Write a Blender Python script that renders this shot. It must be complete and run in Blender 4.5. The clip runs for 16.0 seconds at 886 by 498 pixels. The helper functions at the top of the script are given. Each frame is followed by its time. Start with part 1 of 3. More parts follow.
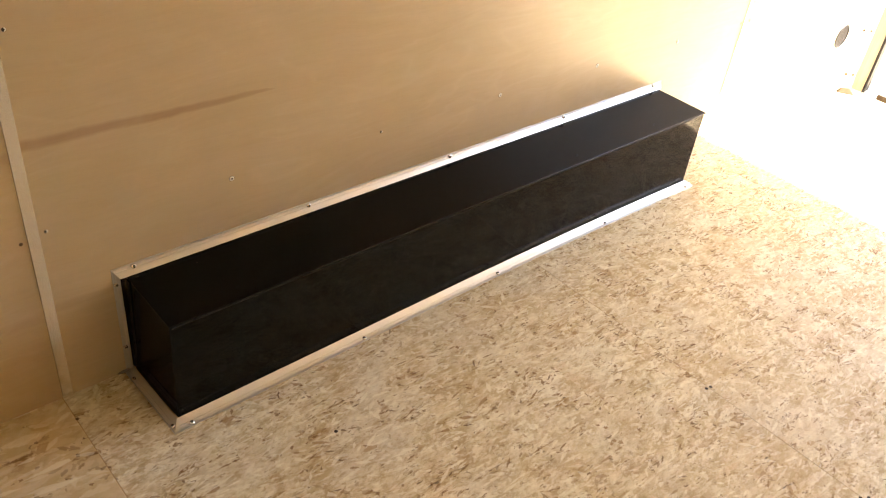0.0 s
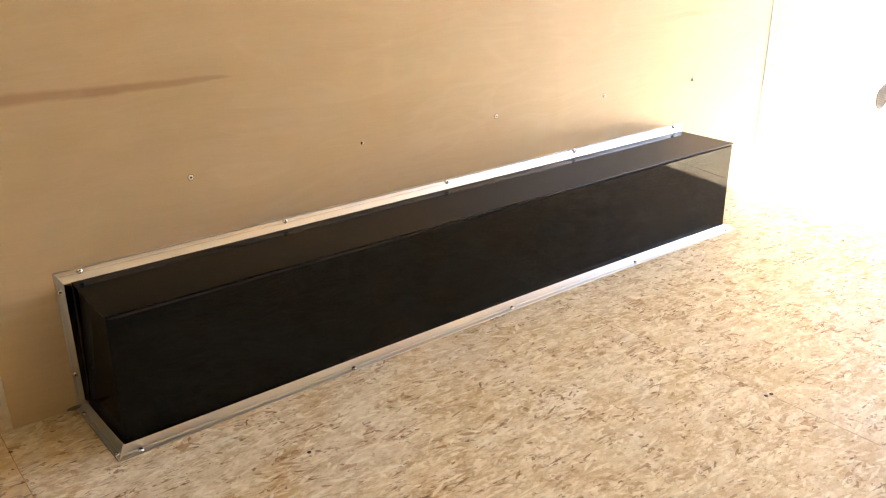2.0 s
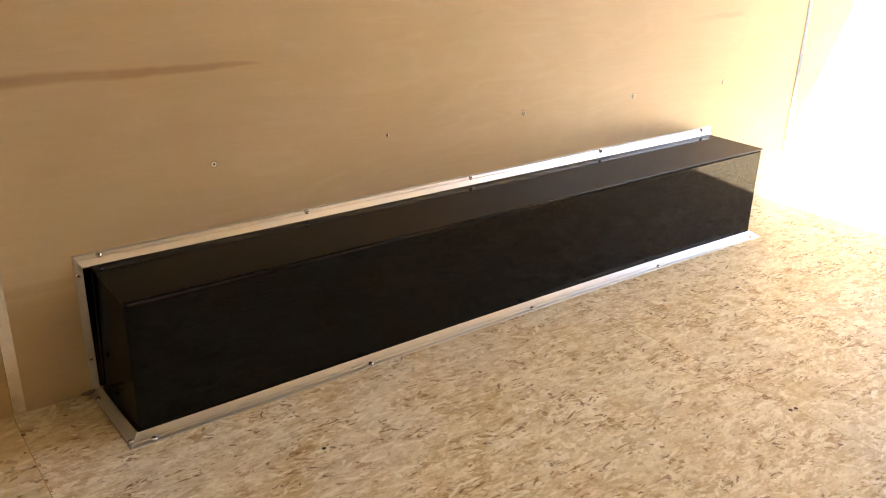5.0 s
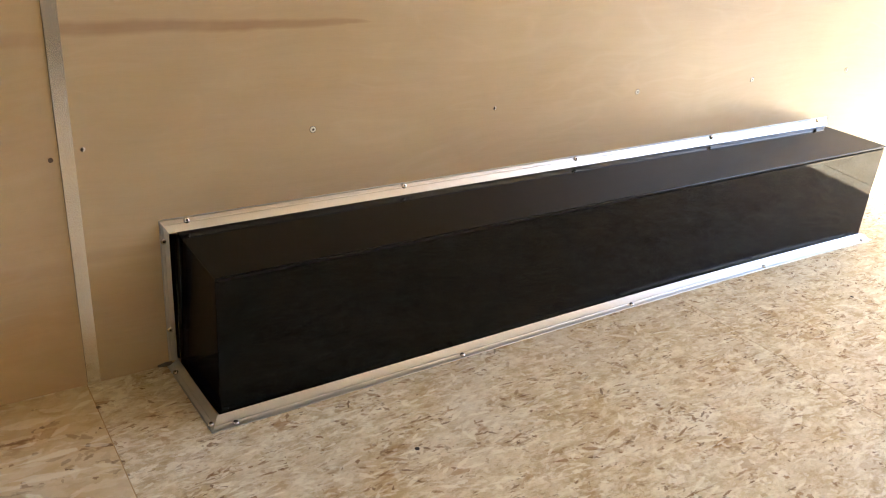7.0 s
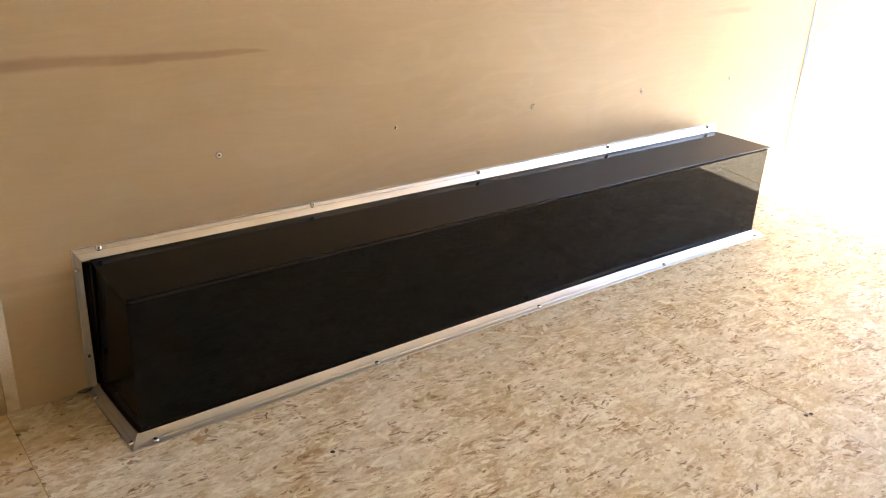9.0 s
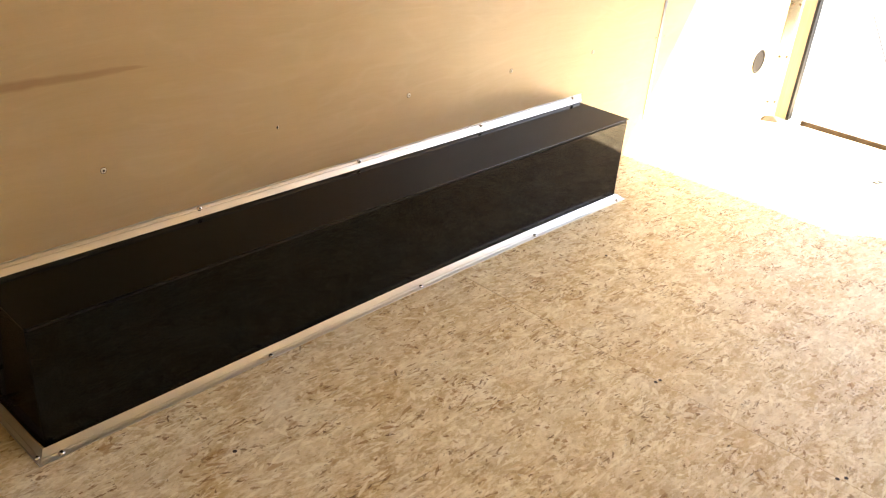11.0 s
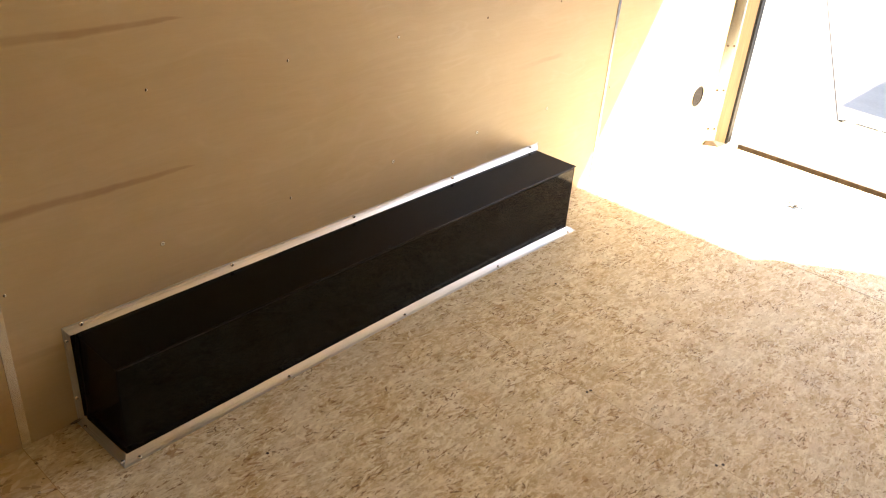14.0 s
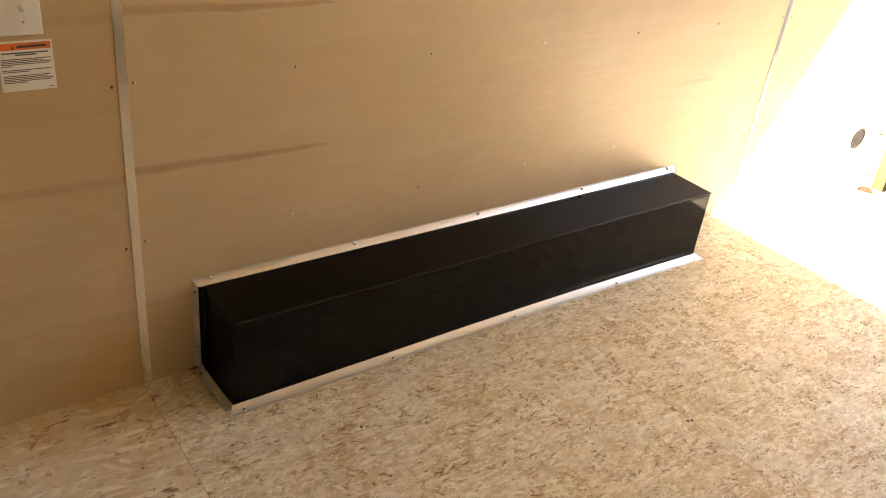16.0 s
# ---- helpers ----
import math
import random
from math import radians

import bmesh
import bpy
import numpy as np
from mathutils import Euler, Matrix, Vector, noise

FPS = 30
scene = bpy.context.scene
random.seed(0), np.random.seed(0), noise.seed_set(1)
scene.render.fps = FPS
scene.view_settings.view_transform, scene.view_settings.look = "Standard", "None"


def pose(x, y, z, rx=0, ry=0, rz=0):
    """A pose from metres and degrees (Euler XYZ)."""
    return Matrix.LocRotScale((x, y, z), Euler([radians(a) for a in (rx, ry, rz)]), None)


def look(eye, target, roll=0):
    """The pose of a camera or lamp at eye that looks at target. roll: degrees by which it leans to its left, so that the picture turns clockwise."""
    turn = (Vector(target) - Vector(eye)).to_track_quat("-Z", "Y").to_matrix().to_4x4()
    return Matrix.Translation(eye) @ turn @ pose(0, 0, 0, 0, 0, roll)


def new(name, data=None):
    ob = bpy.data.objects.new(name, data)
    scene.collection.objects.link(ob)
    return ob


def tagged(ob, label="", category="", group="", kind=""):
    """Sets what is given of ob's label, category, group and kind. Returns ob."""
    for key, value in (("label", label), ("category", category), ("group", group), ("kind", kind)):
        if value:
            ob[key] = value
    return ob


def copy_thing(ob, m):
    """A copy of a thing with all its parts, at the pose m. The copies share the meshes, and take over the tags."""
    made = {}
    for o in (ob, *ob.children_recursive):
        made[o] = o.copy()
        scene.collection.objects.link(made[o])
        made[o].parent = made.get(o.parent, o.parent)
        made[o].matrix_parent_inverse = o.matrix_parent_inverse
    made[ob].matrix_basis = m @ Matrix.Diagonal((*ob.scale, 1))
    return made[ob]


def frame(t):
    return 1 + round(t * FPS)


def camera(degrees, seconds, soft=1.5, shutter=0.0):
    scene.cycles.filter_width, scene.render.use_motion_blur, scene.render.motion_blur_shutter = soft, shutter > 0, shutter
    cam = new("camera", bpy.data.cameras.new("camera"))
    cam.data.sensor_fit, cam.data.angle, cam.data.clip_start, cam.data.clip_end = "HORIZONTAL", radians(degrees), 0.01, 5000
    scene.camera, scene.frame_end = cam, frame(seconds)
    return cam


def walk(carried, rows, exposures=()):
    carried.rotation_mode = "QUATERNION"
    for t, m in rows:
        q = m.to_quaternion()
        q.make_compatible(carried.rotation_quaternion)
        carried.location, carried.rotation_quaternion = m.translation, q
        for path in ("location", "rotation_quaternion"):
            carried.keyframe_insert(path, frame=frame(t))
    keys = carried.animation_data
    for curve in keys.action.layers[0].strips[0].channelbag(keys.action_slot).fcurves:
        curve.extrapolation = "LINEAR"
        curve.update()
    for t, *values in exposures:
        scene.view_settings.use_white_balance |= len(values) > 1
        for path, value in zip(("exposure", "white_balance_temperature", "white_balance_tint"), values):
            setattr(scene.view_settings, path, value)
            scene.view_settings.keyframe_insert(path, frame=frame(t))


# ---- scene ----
cam = camera(55.4, 16.0, soft=1.1)
PATH = [
    (0, (1.418, -0.477, 1.425), (0.28, 0.672, 0.249), 7.5),
    (0.2, (1.406, -0.400, 1.381), (0.22, 0.705, 0.21), 6.7),
    (0.5, (1.336, -0.302, 1.251), (0.086, 0.764, 0.109), 5.9),
    (0.7, (1.328, -0.274, 1.1), (0.02, 0.811, 0.046), 4.9),
    (1, (1.36, -0.276, 0.967), (-0.013, 0.851, 0.045), 3.9),
    (1.2, (1.421, -0.306, 0.883), (0.005, 0.858, 0.082), 3.0),
    (1.5, (1.516, -0.33, 0.913), (0.083, 0.846, 0.162), 2.4),
    (2, (1.585, -0.327, 0.907), (0.124, 0.822, 0.169), -0.5),
    (2.5, (1.574, -0.329, 0.907), (0.104, 0.797, 0.152), -1.1),
    (3, (1.565, -0.32, 0.901), (0.096, 0.803, 0.14), -1.1),
    (3.5, (1.566, -0.322, 0.912), (0.09, 0.794, 0.154), -0.5),
    (6, (1.47, -0.336, 0.905), (-0.004, 0.772, 0.131), 3.4),
    (6.5, (1.391, -0.348, 0.903), (-0.093, 0.719, 0.092), 4.3),
    (7, (1.35, -0.35, 0.891), (-0.138, 0.683, 0.044), 4.6),
    (7.5, (1.36, -0.351, 0.892), (-0.112, 0.701, 0.041), 4.6),
    (8, (1.413, -0.353, 0.9), (-0.057, 0.725, 0.077), 3.9),
    (8.5, (1.448, -0.348, 0.901), (-0.009, 0.766, 0.104), 3.1),
    (9, (1.466, -0.345, 0.903), (0.033, 0.81, 0.122), 2.9),
    (9.5, (1.483, -0.343, 0.905), (0.067, 0.841, 0.135), 2.7),
    (10, (1.465, -0.329, 0.91), (0.128, 0.942, 0.139), 2.8),
    (10.2, (1.437, -0.315, 0.914), (0.152, 0.993, 0.117), 3.3),
    (12.3, (1.653, -0.663, 1.499), (0.521, 0.58, 0.415), 4.3),
    (12.5, (1.672, -0.713, 1.51), (0.541, 0.549, 0.448), 3.9),
    (13, (1.69, -0.758, 1.515), (0.564, 0.544, 0.497), 4.1),
    (13.5, (1.709, -0.745, 1.518), (0.594, 0.589, 0.529), 4.1),
    (14, (1.749, -0.656, 1.522), (0.613, 0.662, 0.535), 4.6),
    (14.5, (1.833, -0.522, 1.521), (0.645, 0.745, 0.529), 5.5),
    (15, (1.863, -0.482, 1.519), (0.627, 0.739, 0.528), 5.6),
    (15.5, (1.852, -0.522, 1.506), (0.569, 0.65, 0.515), 6.1),
    (16, (1.816, -0.646, 1.509), (0.46, 0.441, 0.518), 7.1),
]
EXPOSURES = [(0.0, 3.66, 7140, 13), (0.5, 3.84, 6640, 13), (1.0, 4.09, 6350, 12), (1.5, 4.10, 6300, 12), (2.0, 3.95, 6590, 12), (2.5, 3.91, 6640, 12),
             (3.0, 3.60, 7050, 13.2), (3.5, 3.55, 7190, 13), (6.0, 3.69, 6660, 14.2), (6.5, 3.74, 6320, 12), (7.0, 3.84, 5930, 10), (8.0, 3.94, 5780, 10),
             (9.0, 3.79, 6180, 12), (10.0, 3.65, 6830, 11.4), (12.5, 3.28, 7820, 14), (13.5, 3.14, 7730, 14), (14.5, 3.00, 7440, 14), (15.0, 3.02, 7580, 14),
             (15.5, 3.10, 7440, 14), (16.0, 3.34, 7330, 14)]
walk(cam, [(t, look(eye, target, roll)) for t, eye, target, roll in PATH], EXPOSURES)

# ---- world, sun and exposure ----
SUN = Vector((-1.55, -1.30, -2.15)).normalized()          # the way the sunlight travels, in through the rear opening
world = bpy.data.worlds.new("world")
scene.world = world
world.use_nodes = True
wn = world.node_tree.nodes
sky = wn.new("ShaderNodeTexSky")
sky.sky_type, sky.sun_disc = "NISHITA", False
sky.sun_elevation = math.asin(-SUN.z)
sky.sun_rotation = math.atan2(-SUN.x, -SUN.y)
world.node_tree.links.new(sky.outputs[0], wn["Background"].inputs[0])
wn["Background"].inputs[1].default_value = 0.118
sun = new("sun", bpy.data.lights.new("sun", "SUN"))
sun.data.energy, sun.data.angle, sun.data.color = 4.2, radians(0.53), (1.0, 0.94, 0.86)
sun.rotation_mode = "QUATERNION"
sun.rotation_quaternion = SUN.to_track_quat("-Z", "Y")
sun.location = (6, 8, 8)


# ---- node helpers ----
class Nodes:
    """A small builder for node materials."""

    def __init__(self, name):
        self.mat = bpy.data.materials.new(name)
        self.mat.use_nodes = True
        self.tree = self.mat.node_tree
        self.bsdf = self.tree.nodes["Principled BSDF"]

    def put(self, socket, value):
        if isinstance(value, bpy.types.NodeSocket):
            self.tree.links.new(value, socket)
        elif value is not None:
            socket.default_value = value

    def node(self, kind, values=(), **props):
        n = self.tree.nodes.new("ShaderNode" + kind)
        for k, v in props.items():
            setattr(n, k, v)
        for k, v in dict(values).items():
            self.put(n.inputs[k], v)
        return n

    def coords(self):
        return self.node("TexCoord").outputs["Object"]

    def mapping(self, vec, scale=(1, 1, 1), rot=(0, 0, 0), loc=(0, 0, 0)):
        return self.node("Mapping", {"Vector": vec, "Scale": scale, "Rotation": [radians(a) for a in rot], "Location": loc}).outputs[0]

    def noise(self, vec, scale, detail=3.0, rough=0.55, distort=0.0, out="Fac"):
        return self.node("TexNoise", {"Vector": vec, "Scale": scale, "Detail": detail, "Roughness": rough, "Distortion": distort}).outputs[out]

    def math(self, op, a, b=0.0, c=None, clamp=False):
        n = self.node("Math", {0: a, 1: b}, operation=op, use_clamp=clamp)
        if c is not None:
            self.put(n.inputs[2], c)
        return n.outputs[0]

    def ramp(self, fac, stops, interp="LINEAR"):
        n = self.node("ValToRGB", {"Fac": fac})
        r = n.color_ramp
        r.interpolation = interp
        while len(r.elements) < len(stops):
            r.elements.new(0.5)
        for e, (p, c) in zip(r.elements, stops):
            e.position, e.color = p, (*c, 1) if len(c) == 3 else c
        return n.outputs["Color"]

    def mix(self, fac, a, b, blend="MIX"):
        n = self.node("Mix", data_type="RGBA", blend_type=blend)
        self.put(n.inputs[0], fac)
        self.put(n.inputs[6], (*a, 1) if isinstance(a, tuple) else a)
        self.put(n.inputs[7], (*b, 1) if isinstance(b, tuple) else b)
        return n.outputs[2]

    def range(self, v, a, b, c=0.0, d=1.0):
        return self.node("MapRange", {0: v, 1: a, 2: b, 3: c, 4: d}, clamp=True).outputs[0]

    def bump(self, height, strength=0.3, distance=0.002, normal=None):
        n = self.node("Bump", {"Height": height, "Strength": strength, "Distance": distance})
        if normal is not None:
            self.put(n.inputs["Normal"], normal)
        return n.outputs[0]

    def done(self, color=None, rough=0.5, metal=0.0, normal=None, **more):
        b = self.bsdf.inputs
        self.put(b["Base Color"], (*color, 1) if isinstance(color, tuple) else color)
        self.put(b["Roughness"], rough)
        self.put(b["Metallic"], metal)
        if normal is not None:
            self.put(b["Normal"], normal)
        for k, v in more.items():
            self.put(b[k.replace("_", " ")], v)
        return self.mat


# ---- materials ----
def plywood_material(name="plywood", veneer=None):
    """Pale rotary-cut plywood; the same dark mineral streak comes back every turn of the veneer."""
    m = Nodes(name)
    co = m.coords()
    sep = m.node("SeparateXYZ", {0: co})
    y, z = sep.outputs[1], sep.outputs[2]
    warp = m.node("VectorMath", {0: m.noise(co, 2.2, 2.0, out="Color"), 1: (0.09, 0.09, 0.09)}, operation="MULTIPLY").outputs[0]
    wco = m.node("VectorMath", {0: co, 1: warp}, operation="ADD").outputs[0]
    broad = m.noise(m.mapping(wco, (1, 0.9, 5.0)), 1.6, 3.0, 0.55)
    grain = m.noise(m.mapping(wco, (1, 2.0, 34.0)), 3.2, 4.0, 0.62)
    fine = m.noise(m.mapping(wco, (1, 9.0, 240.0)), 2.5, 3.0, 0.6)
    cloud = m.noise(co, 3.1, 4.0, 0.6, 0.8)
    figure = m.node("TexWave", {"Vector": m.mapping(wco, (1, 0.55, 2.6)), "Scale": 3.4, "Distortion": 9.0, "Detail": 3.0, "Detail Scale": 1.3}, bands_direction="Z").outputs["Fac"]
    v = m.math("ADD", m.math("MULTIPLY", broad, 0.34), m.math("MULTIPLY", grain, 0.19))
    v = m.math("ADD", v, m.math("MULTIPLY", fine, 0.12))
    v = m.math("ADD", v, m.math("MULTIPLY", cloud, 0.27))
    v = m.math("ADD", v, m.math("MULTIPLY", figure, 0.018))
    base = m.ramp(v, [(0.28, (0.490, 0.356, 0.200)), (0.45, (0.545, 0.412, 0.243)), (0.56, (0.578, 0.446, 0.272)), (0.75, (0.620, 0.496, 0.320))])
    if veneer:
        base = m.mix(1.0, base, veneer, "MULTIPLY")
    # streaks: thin, tapering to a point, one to each turn of the log
    wob = m.math("MULTIPLY", m.math("SUBTRACT", m.noise(m.mapping(co, (1, 3.0, 0.2)), 2.0, 3.0), 0.5), 0.018)
    zz = m.math("ADD", m.math("ADD", z, wob), m.range(y, -0.1385, -0.1395, 0.0, 0.016))
    cycle = m.math("SUBTRACT", m.math("MULTIPLY", m.math("FRACT", m.math("DIVIDE", m.math("SUBTRACT", zz, 0.424), 0.372)), 0.372), 0.186)
    lean = m.math("MULTIPLY", m.math("SUBTRACT", 0.39, y), 0.016)
    off = m.math("ABSOLUTE", m.math("SUBTRACT", cycle, lean))
    width = m.math("ADD", m.math("MULTIPLY", 0.0112, m.math("POWER", m.range(y, 0.392, -0.10, 0.0, 1.0), 0.36)), m.math("MULTIPLY", m.math("SUBTRACT", m.noise(m.mapping(co, (1, 1, 0.3)), 14.0, 3.0), 0.5), 0.005))
    width = m.math("MAXIMUM", width, 0.0005)
    core = m.range(m.math("DIVIDE", off, width), 0.55, 1.30, 1.0, 0.0)
    gate = m.math("MULTIPLY", m.range(y, 0.405, 0.36), m.math("MULTIPLY", m.range(y, -1.3, -0.5), m.range(y, -0.1395, -0.1385, 0.6, 1.0)))
    gate = m.math("MULTIPLY", gate, m.range(z, 0.34, 0.50, 0.40, 1.0))
    streak = m.math("MULTIPLY", m.math("MULTIPLY", core, gate), m.range(grain, 0.25, 0.7, 0.75, 1.0))
    col = m.mix(m.math("MULTIPLY", streak, 0.68), base, (0.300, 0.165, 0.086))
    mark = m.math("ABSOLUTE", m.math("SUBTRACT", m.math("SUBTRACT", zz, 0.622), m.math("MULTIPLY", m.math("SUBTRACT", y, 1.84), 0.03)))
    mark = m.math("MULTIPLY", m.range(mark, 0.004, 0.012, 1.0, 0.0), m.math("MULTIPLY", m.range(y, 1.66, 1.90), m.range(y, 1.94, 1.98, 1.0, 0.0)))
    col = m.mix(m.math("MULTIPLY", mark, 0.40), col, (0.275, 0.155, 0.082))
    # scattered pin knots and faint pink heartwood patches
    knots = m.node("TexVoronoi", {"Vector": m.mapping(wco, (1, 1.0, 1.6)), "Scale": 4.5, "Randomness": 1.0})
    kn = m.range(knots.outputs["Distance"], 0.015, 0.05, 1.0, 0.0)
    kn = m.math("MULTIPLY", kn, m.math("GREATER_THAN", m.node("SeparateColor", {0: knots.outputs["Color"]}).outputs[0], 0.72))
    col = m.mix(m.math("MULTIPLY", kn, 0.12), col, (0.33, 0.16, 0.075))
    pink = m.range(m.noise(m.mapping(co, (1, 0.7, 2.0)), 2.0, 3.0), 0.56, 0.74)
    col = m.mix(m.math("MULTIPLY", pink, 0.28), col, (0.56, 0.392, 0.228))
    hue = m.noise(m.mapping(wco, (1, 0.8, 1.5), loc=(0, 5, 3)), 3.6, 4.0, 0.55, 0.6)
    col = m.mix(m.range(hue, 0.40, 0.66, 0.0, 0.34), col, (0.515, 0.400, 0.205))
    grey = m.noise(m.mapping(wco, (1, 0.9, 1.2), loc=(0, 1, 8)), 4.4, 4.0, 0.6, 1.0)
    col = m.mix(m.range(grey, 0.46, 0.70, 0.0, 0.30), col, (0.565, 0.425, 0.282))
    wisp = m.noise(m.mapping(wco, (1, 0.60, 2.4), loc=(0, 9, 2)), 3.4, 2.0, 0.45, 1.4)
    crest = m.range(m.math("ABSOLUTE", m.math("SUBTRACT", wisp, 0.5)), 0.0, 0.055, 1.0, 0.0)
    col = m.mix(m.math("MULTIPLY", m.math("MULTIPLY", crest, m.range(cloud, 0.40, 0.60)), 0.25), col, (0.65, 0.53, 0.36))
    # short dark vessels
    ves = m.range(m.noise(m.mapping(wco, (1, 14.0, 520.0)), 2.0, 2.0), 0.66, 0.76)
    col = m.mix(m.math("MULTIPLY", ves, 0.16), col, (0.30, 0.18, 0.10))
    h = m.math("ADD", m.math("MULTIPLY", fine, 0.6), m.math("MULTIPLY", grain, 0.5))
    return m.done(col, m.range(v, 0.3, 0.7, 0.38, 0.27), 0.0, m.bump(h, 0.20, 0.0010), Specular_IOR_Level=0.72)


def chipboard_material(name="strand_board", coarse=1.0, shreds=0.0, warm=0.0):
    """Sealed strand board: soft pale flakes pressed every way, brown shreds in loose clusters, thin dark slivers and specks."""
    m = Nodes(name)
    co = m.coords()
    rnd = m.node("ObjectInfo").outputs["Random"]
    shift = m.node("CombineXYZ", {0: m.math("MULTIPLY", rnd, 7.0), 1: m.math("MULTIPLY", rnd, 13.0), 2: 0.0}).outputs[0]
    co = m.node("VectorMath", {0: co, 1: shift}, operation="ADD").outputs[0]
    tear = m.noise(co, 100.0, 5.0, 0.78, out="Color")
    wco = m.node("VectorMath", {0: co, 1: m.node("VectorMath", {0: tear, 1: (0.014, 0.014, 0.0)}, operation="MULTIPLY").outputs[0]}, operation="ADD").outputs[0]
    fco = m.node("VectorMath", {0: co, 1: m.node("VectorMath", {0: m.noise(co, 190.0, 4.0, 0.75, out="Color"), 1: (0.0062, 0.0062, 0.0)}, operation="MULTIPLY").outputs[0]}, operation="ADD").outputs[0]

    def strewn(where, scale, length, width, loc, soft=0.25):
        """Straight chips, one to a cell, each turned its own way. Gives the chip's mask and two random values of the cell."""
        vec = m.mapping(where, (scale * coarse * 1.38, scale * coarse * 0.74, 1.0), loc=(loc, loc * 1.7, 0))
        n = m.node("TexVoronoi", {"Vector": vec, "Scale": 1.0, "Randomness": 1.0}, voronoi_dimensions="2D")
        c = m.node("SeparateColor", {0: n.outputs["Color"]})
        d = m.node("SeparateXYZ", {0: m.node("VectorMath", {0: vec, 1: n.outputs["Position"]}, operation="SUBTRACT").outputs[0]})
        lie = m.math("SUBTRACT", m.math("MULTIPLY", c.outputs[0], 2.0), 1.0)
        turn = m.math("MULTIPLY", m.math("ADD", m.math("MULTIPLY", lie, m.math("ADD", 0.45, m.math("MULTIPLY", m.math("ABSOLUTE", lie), 0.55))), 1.0), math.pi / 2)
        cs, sn = m.math("COSINE", turn), m.math("SINE", turn)
        u = m.math("ABSOLUTE", m.math("ADD", m.math("MULTIPLY", d.outputs[0], cs), m.math("MULTIPLY", d.outputs[1], sn)))
        v = m.math("ABSOLUTE", m.math("SUBTRACT", m.math("MULTIPLY", d.outputs[1], cs), m.math("MULTIPLY", d.outputs[0], sn)))
        taper = m.math("ADD", m.math("DIVIDE", u, length), m.math("DIVIDE", v, width))
        return m.range(taper, 1.0 + soft, 1.0 - soft), c.outputs[1], c.outputs[2]

    # ground tone: long soft strands, crossed, and a fine crumb
    strands = m.noise(m.mapping(m.mapping(wco, rot=(0, 0, 14)), (52.0, 13.0, 1.0)), 1.0, 4.0, 0.60)
    cross = m.noise(m.mapping(m.mapping(wco, rot=(0, 0, -38)), (60.0, 15.0, 1.0)), 1.0, 4.0, 0.60)
    crumbs = m.noise(co, 60.0, 3.0, 0.65)
    cloud = m.noise(co, 7.0, 5.0, 0.65)
    mixed = m.math("ADD", m.math("MULTIPLY", strands, 0.36), m.math("ADD", m.math("MULTIPLY", cross, 0.34), m.math("ADD", m.math("MULTIPLY", crumbs, 0.14), m.math("MULTIPLY", cloud, 0.42))))
    col = m.ramp(mixed, [(0.47, (0.345, 0.245, 0.126)), (0.56, (0.525, 0.420, 0.255)), (0.63, (0.645, 0.550, 0.375)), (0.71, (0.760, 0.685, 0.520)), (0.80, (0.880, 0.835, 0.715))])
    # pressed flakes: cream, tan, olive and pinkish beige
    for scale, length, width, loc, amount in ((9.0, 0.72, 0.36, 3.7, 0.60), (14.0, 0.70, 0.34, 1.3, 0.70), (21.0, 0.68, 0.30, 9.1, 0.75), (30.0, 0.70, 0.26, 17.7, 0.75), (44.0, 0.66, 0.26, 26.9, 0.75), (62.0, 0.68, 0.26, 31.3, 0.70), (90.0, 0.68, 0.28, 36.1, 0.60)):
        mask, r1, r2 = strewn(wco, scale, length, width, loc, 0.14)
        tint = m.ramp(r1, [(0.0, (0.370, 0.248, 0.125)), (0.18, (0.510, 0.392, 0.215)), (0.36, (0.620, 0.518, 0.322)), (0.50, (0.700, 0.560, 0.400)), (0.70, (0.800, 0.715, 0.545)), (1.0, (0.910, 0.865, 0.750))])
        col = m.mix(m.math("MULTIPLY", mask, m.range(r2, 0.25, 0.90, 0.0, amount)), col, tint)
    fibre = m.noise(m.mapping(m.mapping(fco, rot=(0, 0, 8)), (340.0, 75.0, 1.0)), 1.0, 3.0, 0.7)
    col = m.mix(m.range(fibre, 0.54, 0.72, 0.0, 0.46 if not shreds else 0.25), col, (0.270, 0.180, 0.092))
    wisp = m.noise(m.mapping(m.mapping(fco, rot=(0, 0, -21)), (150.0, 42.0, 1.0), loc=(2, 7, 0)), 1.0, 4.0, 0.7)
    col = m.mix(m.range(wisp, 0.53, 0.68, 0.0, 0.50 if not shreds else 0.25), col, (0.330, 0.225, 0.115))
    # broad stains and pale scuffs from handling
    stain = m.noise(co, 2.8, 5.0, 0.68)
    col = m.mix(m.range(stain, 0.46, 0.66, 0.0, 0.46), col, (0.50, 0.355, 0.185))
    pale = m.noise(m.mapping(co, loc=(4, 9, 0)), 4.2, 5.0, 0.68)
    col = m.mix(m.range(pale, 0.46, 0.66, 0.0, 0.40), col, (0.74, 0.705, 0.625))
    if not shreds:
        clump = m.noise(m.mapping(fco, (1.5, 0.62, 1.0), rot=(0, 0, 12)), 25.0, 5.0, 0.74)
        col = m.mix(m.range(clump, 0.53, 0.64, 0.0, 0.62), col, (0.370, 0.245, 0.112))
        light = m.noise(m.mapping(fco, (1.2, 0.8, 1.0), rot=(0, 0, -15), loc=(8, 3, 0)), 23.0, 5.0, 0.72)
        col = m.mix(m.range(light, 0.53, 0.66, 0.0, 0.55), col, (0.880, 0.810, 0.665))
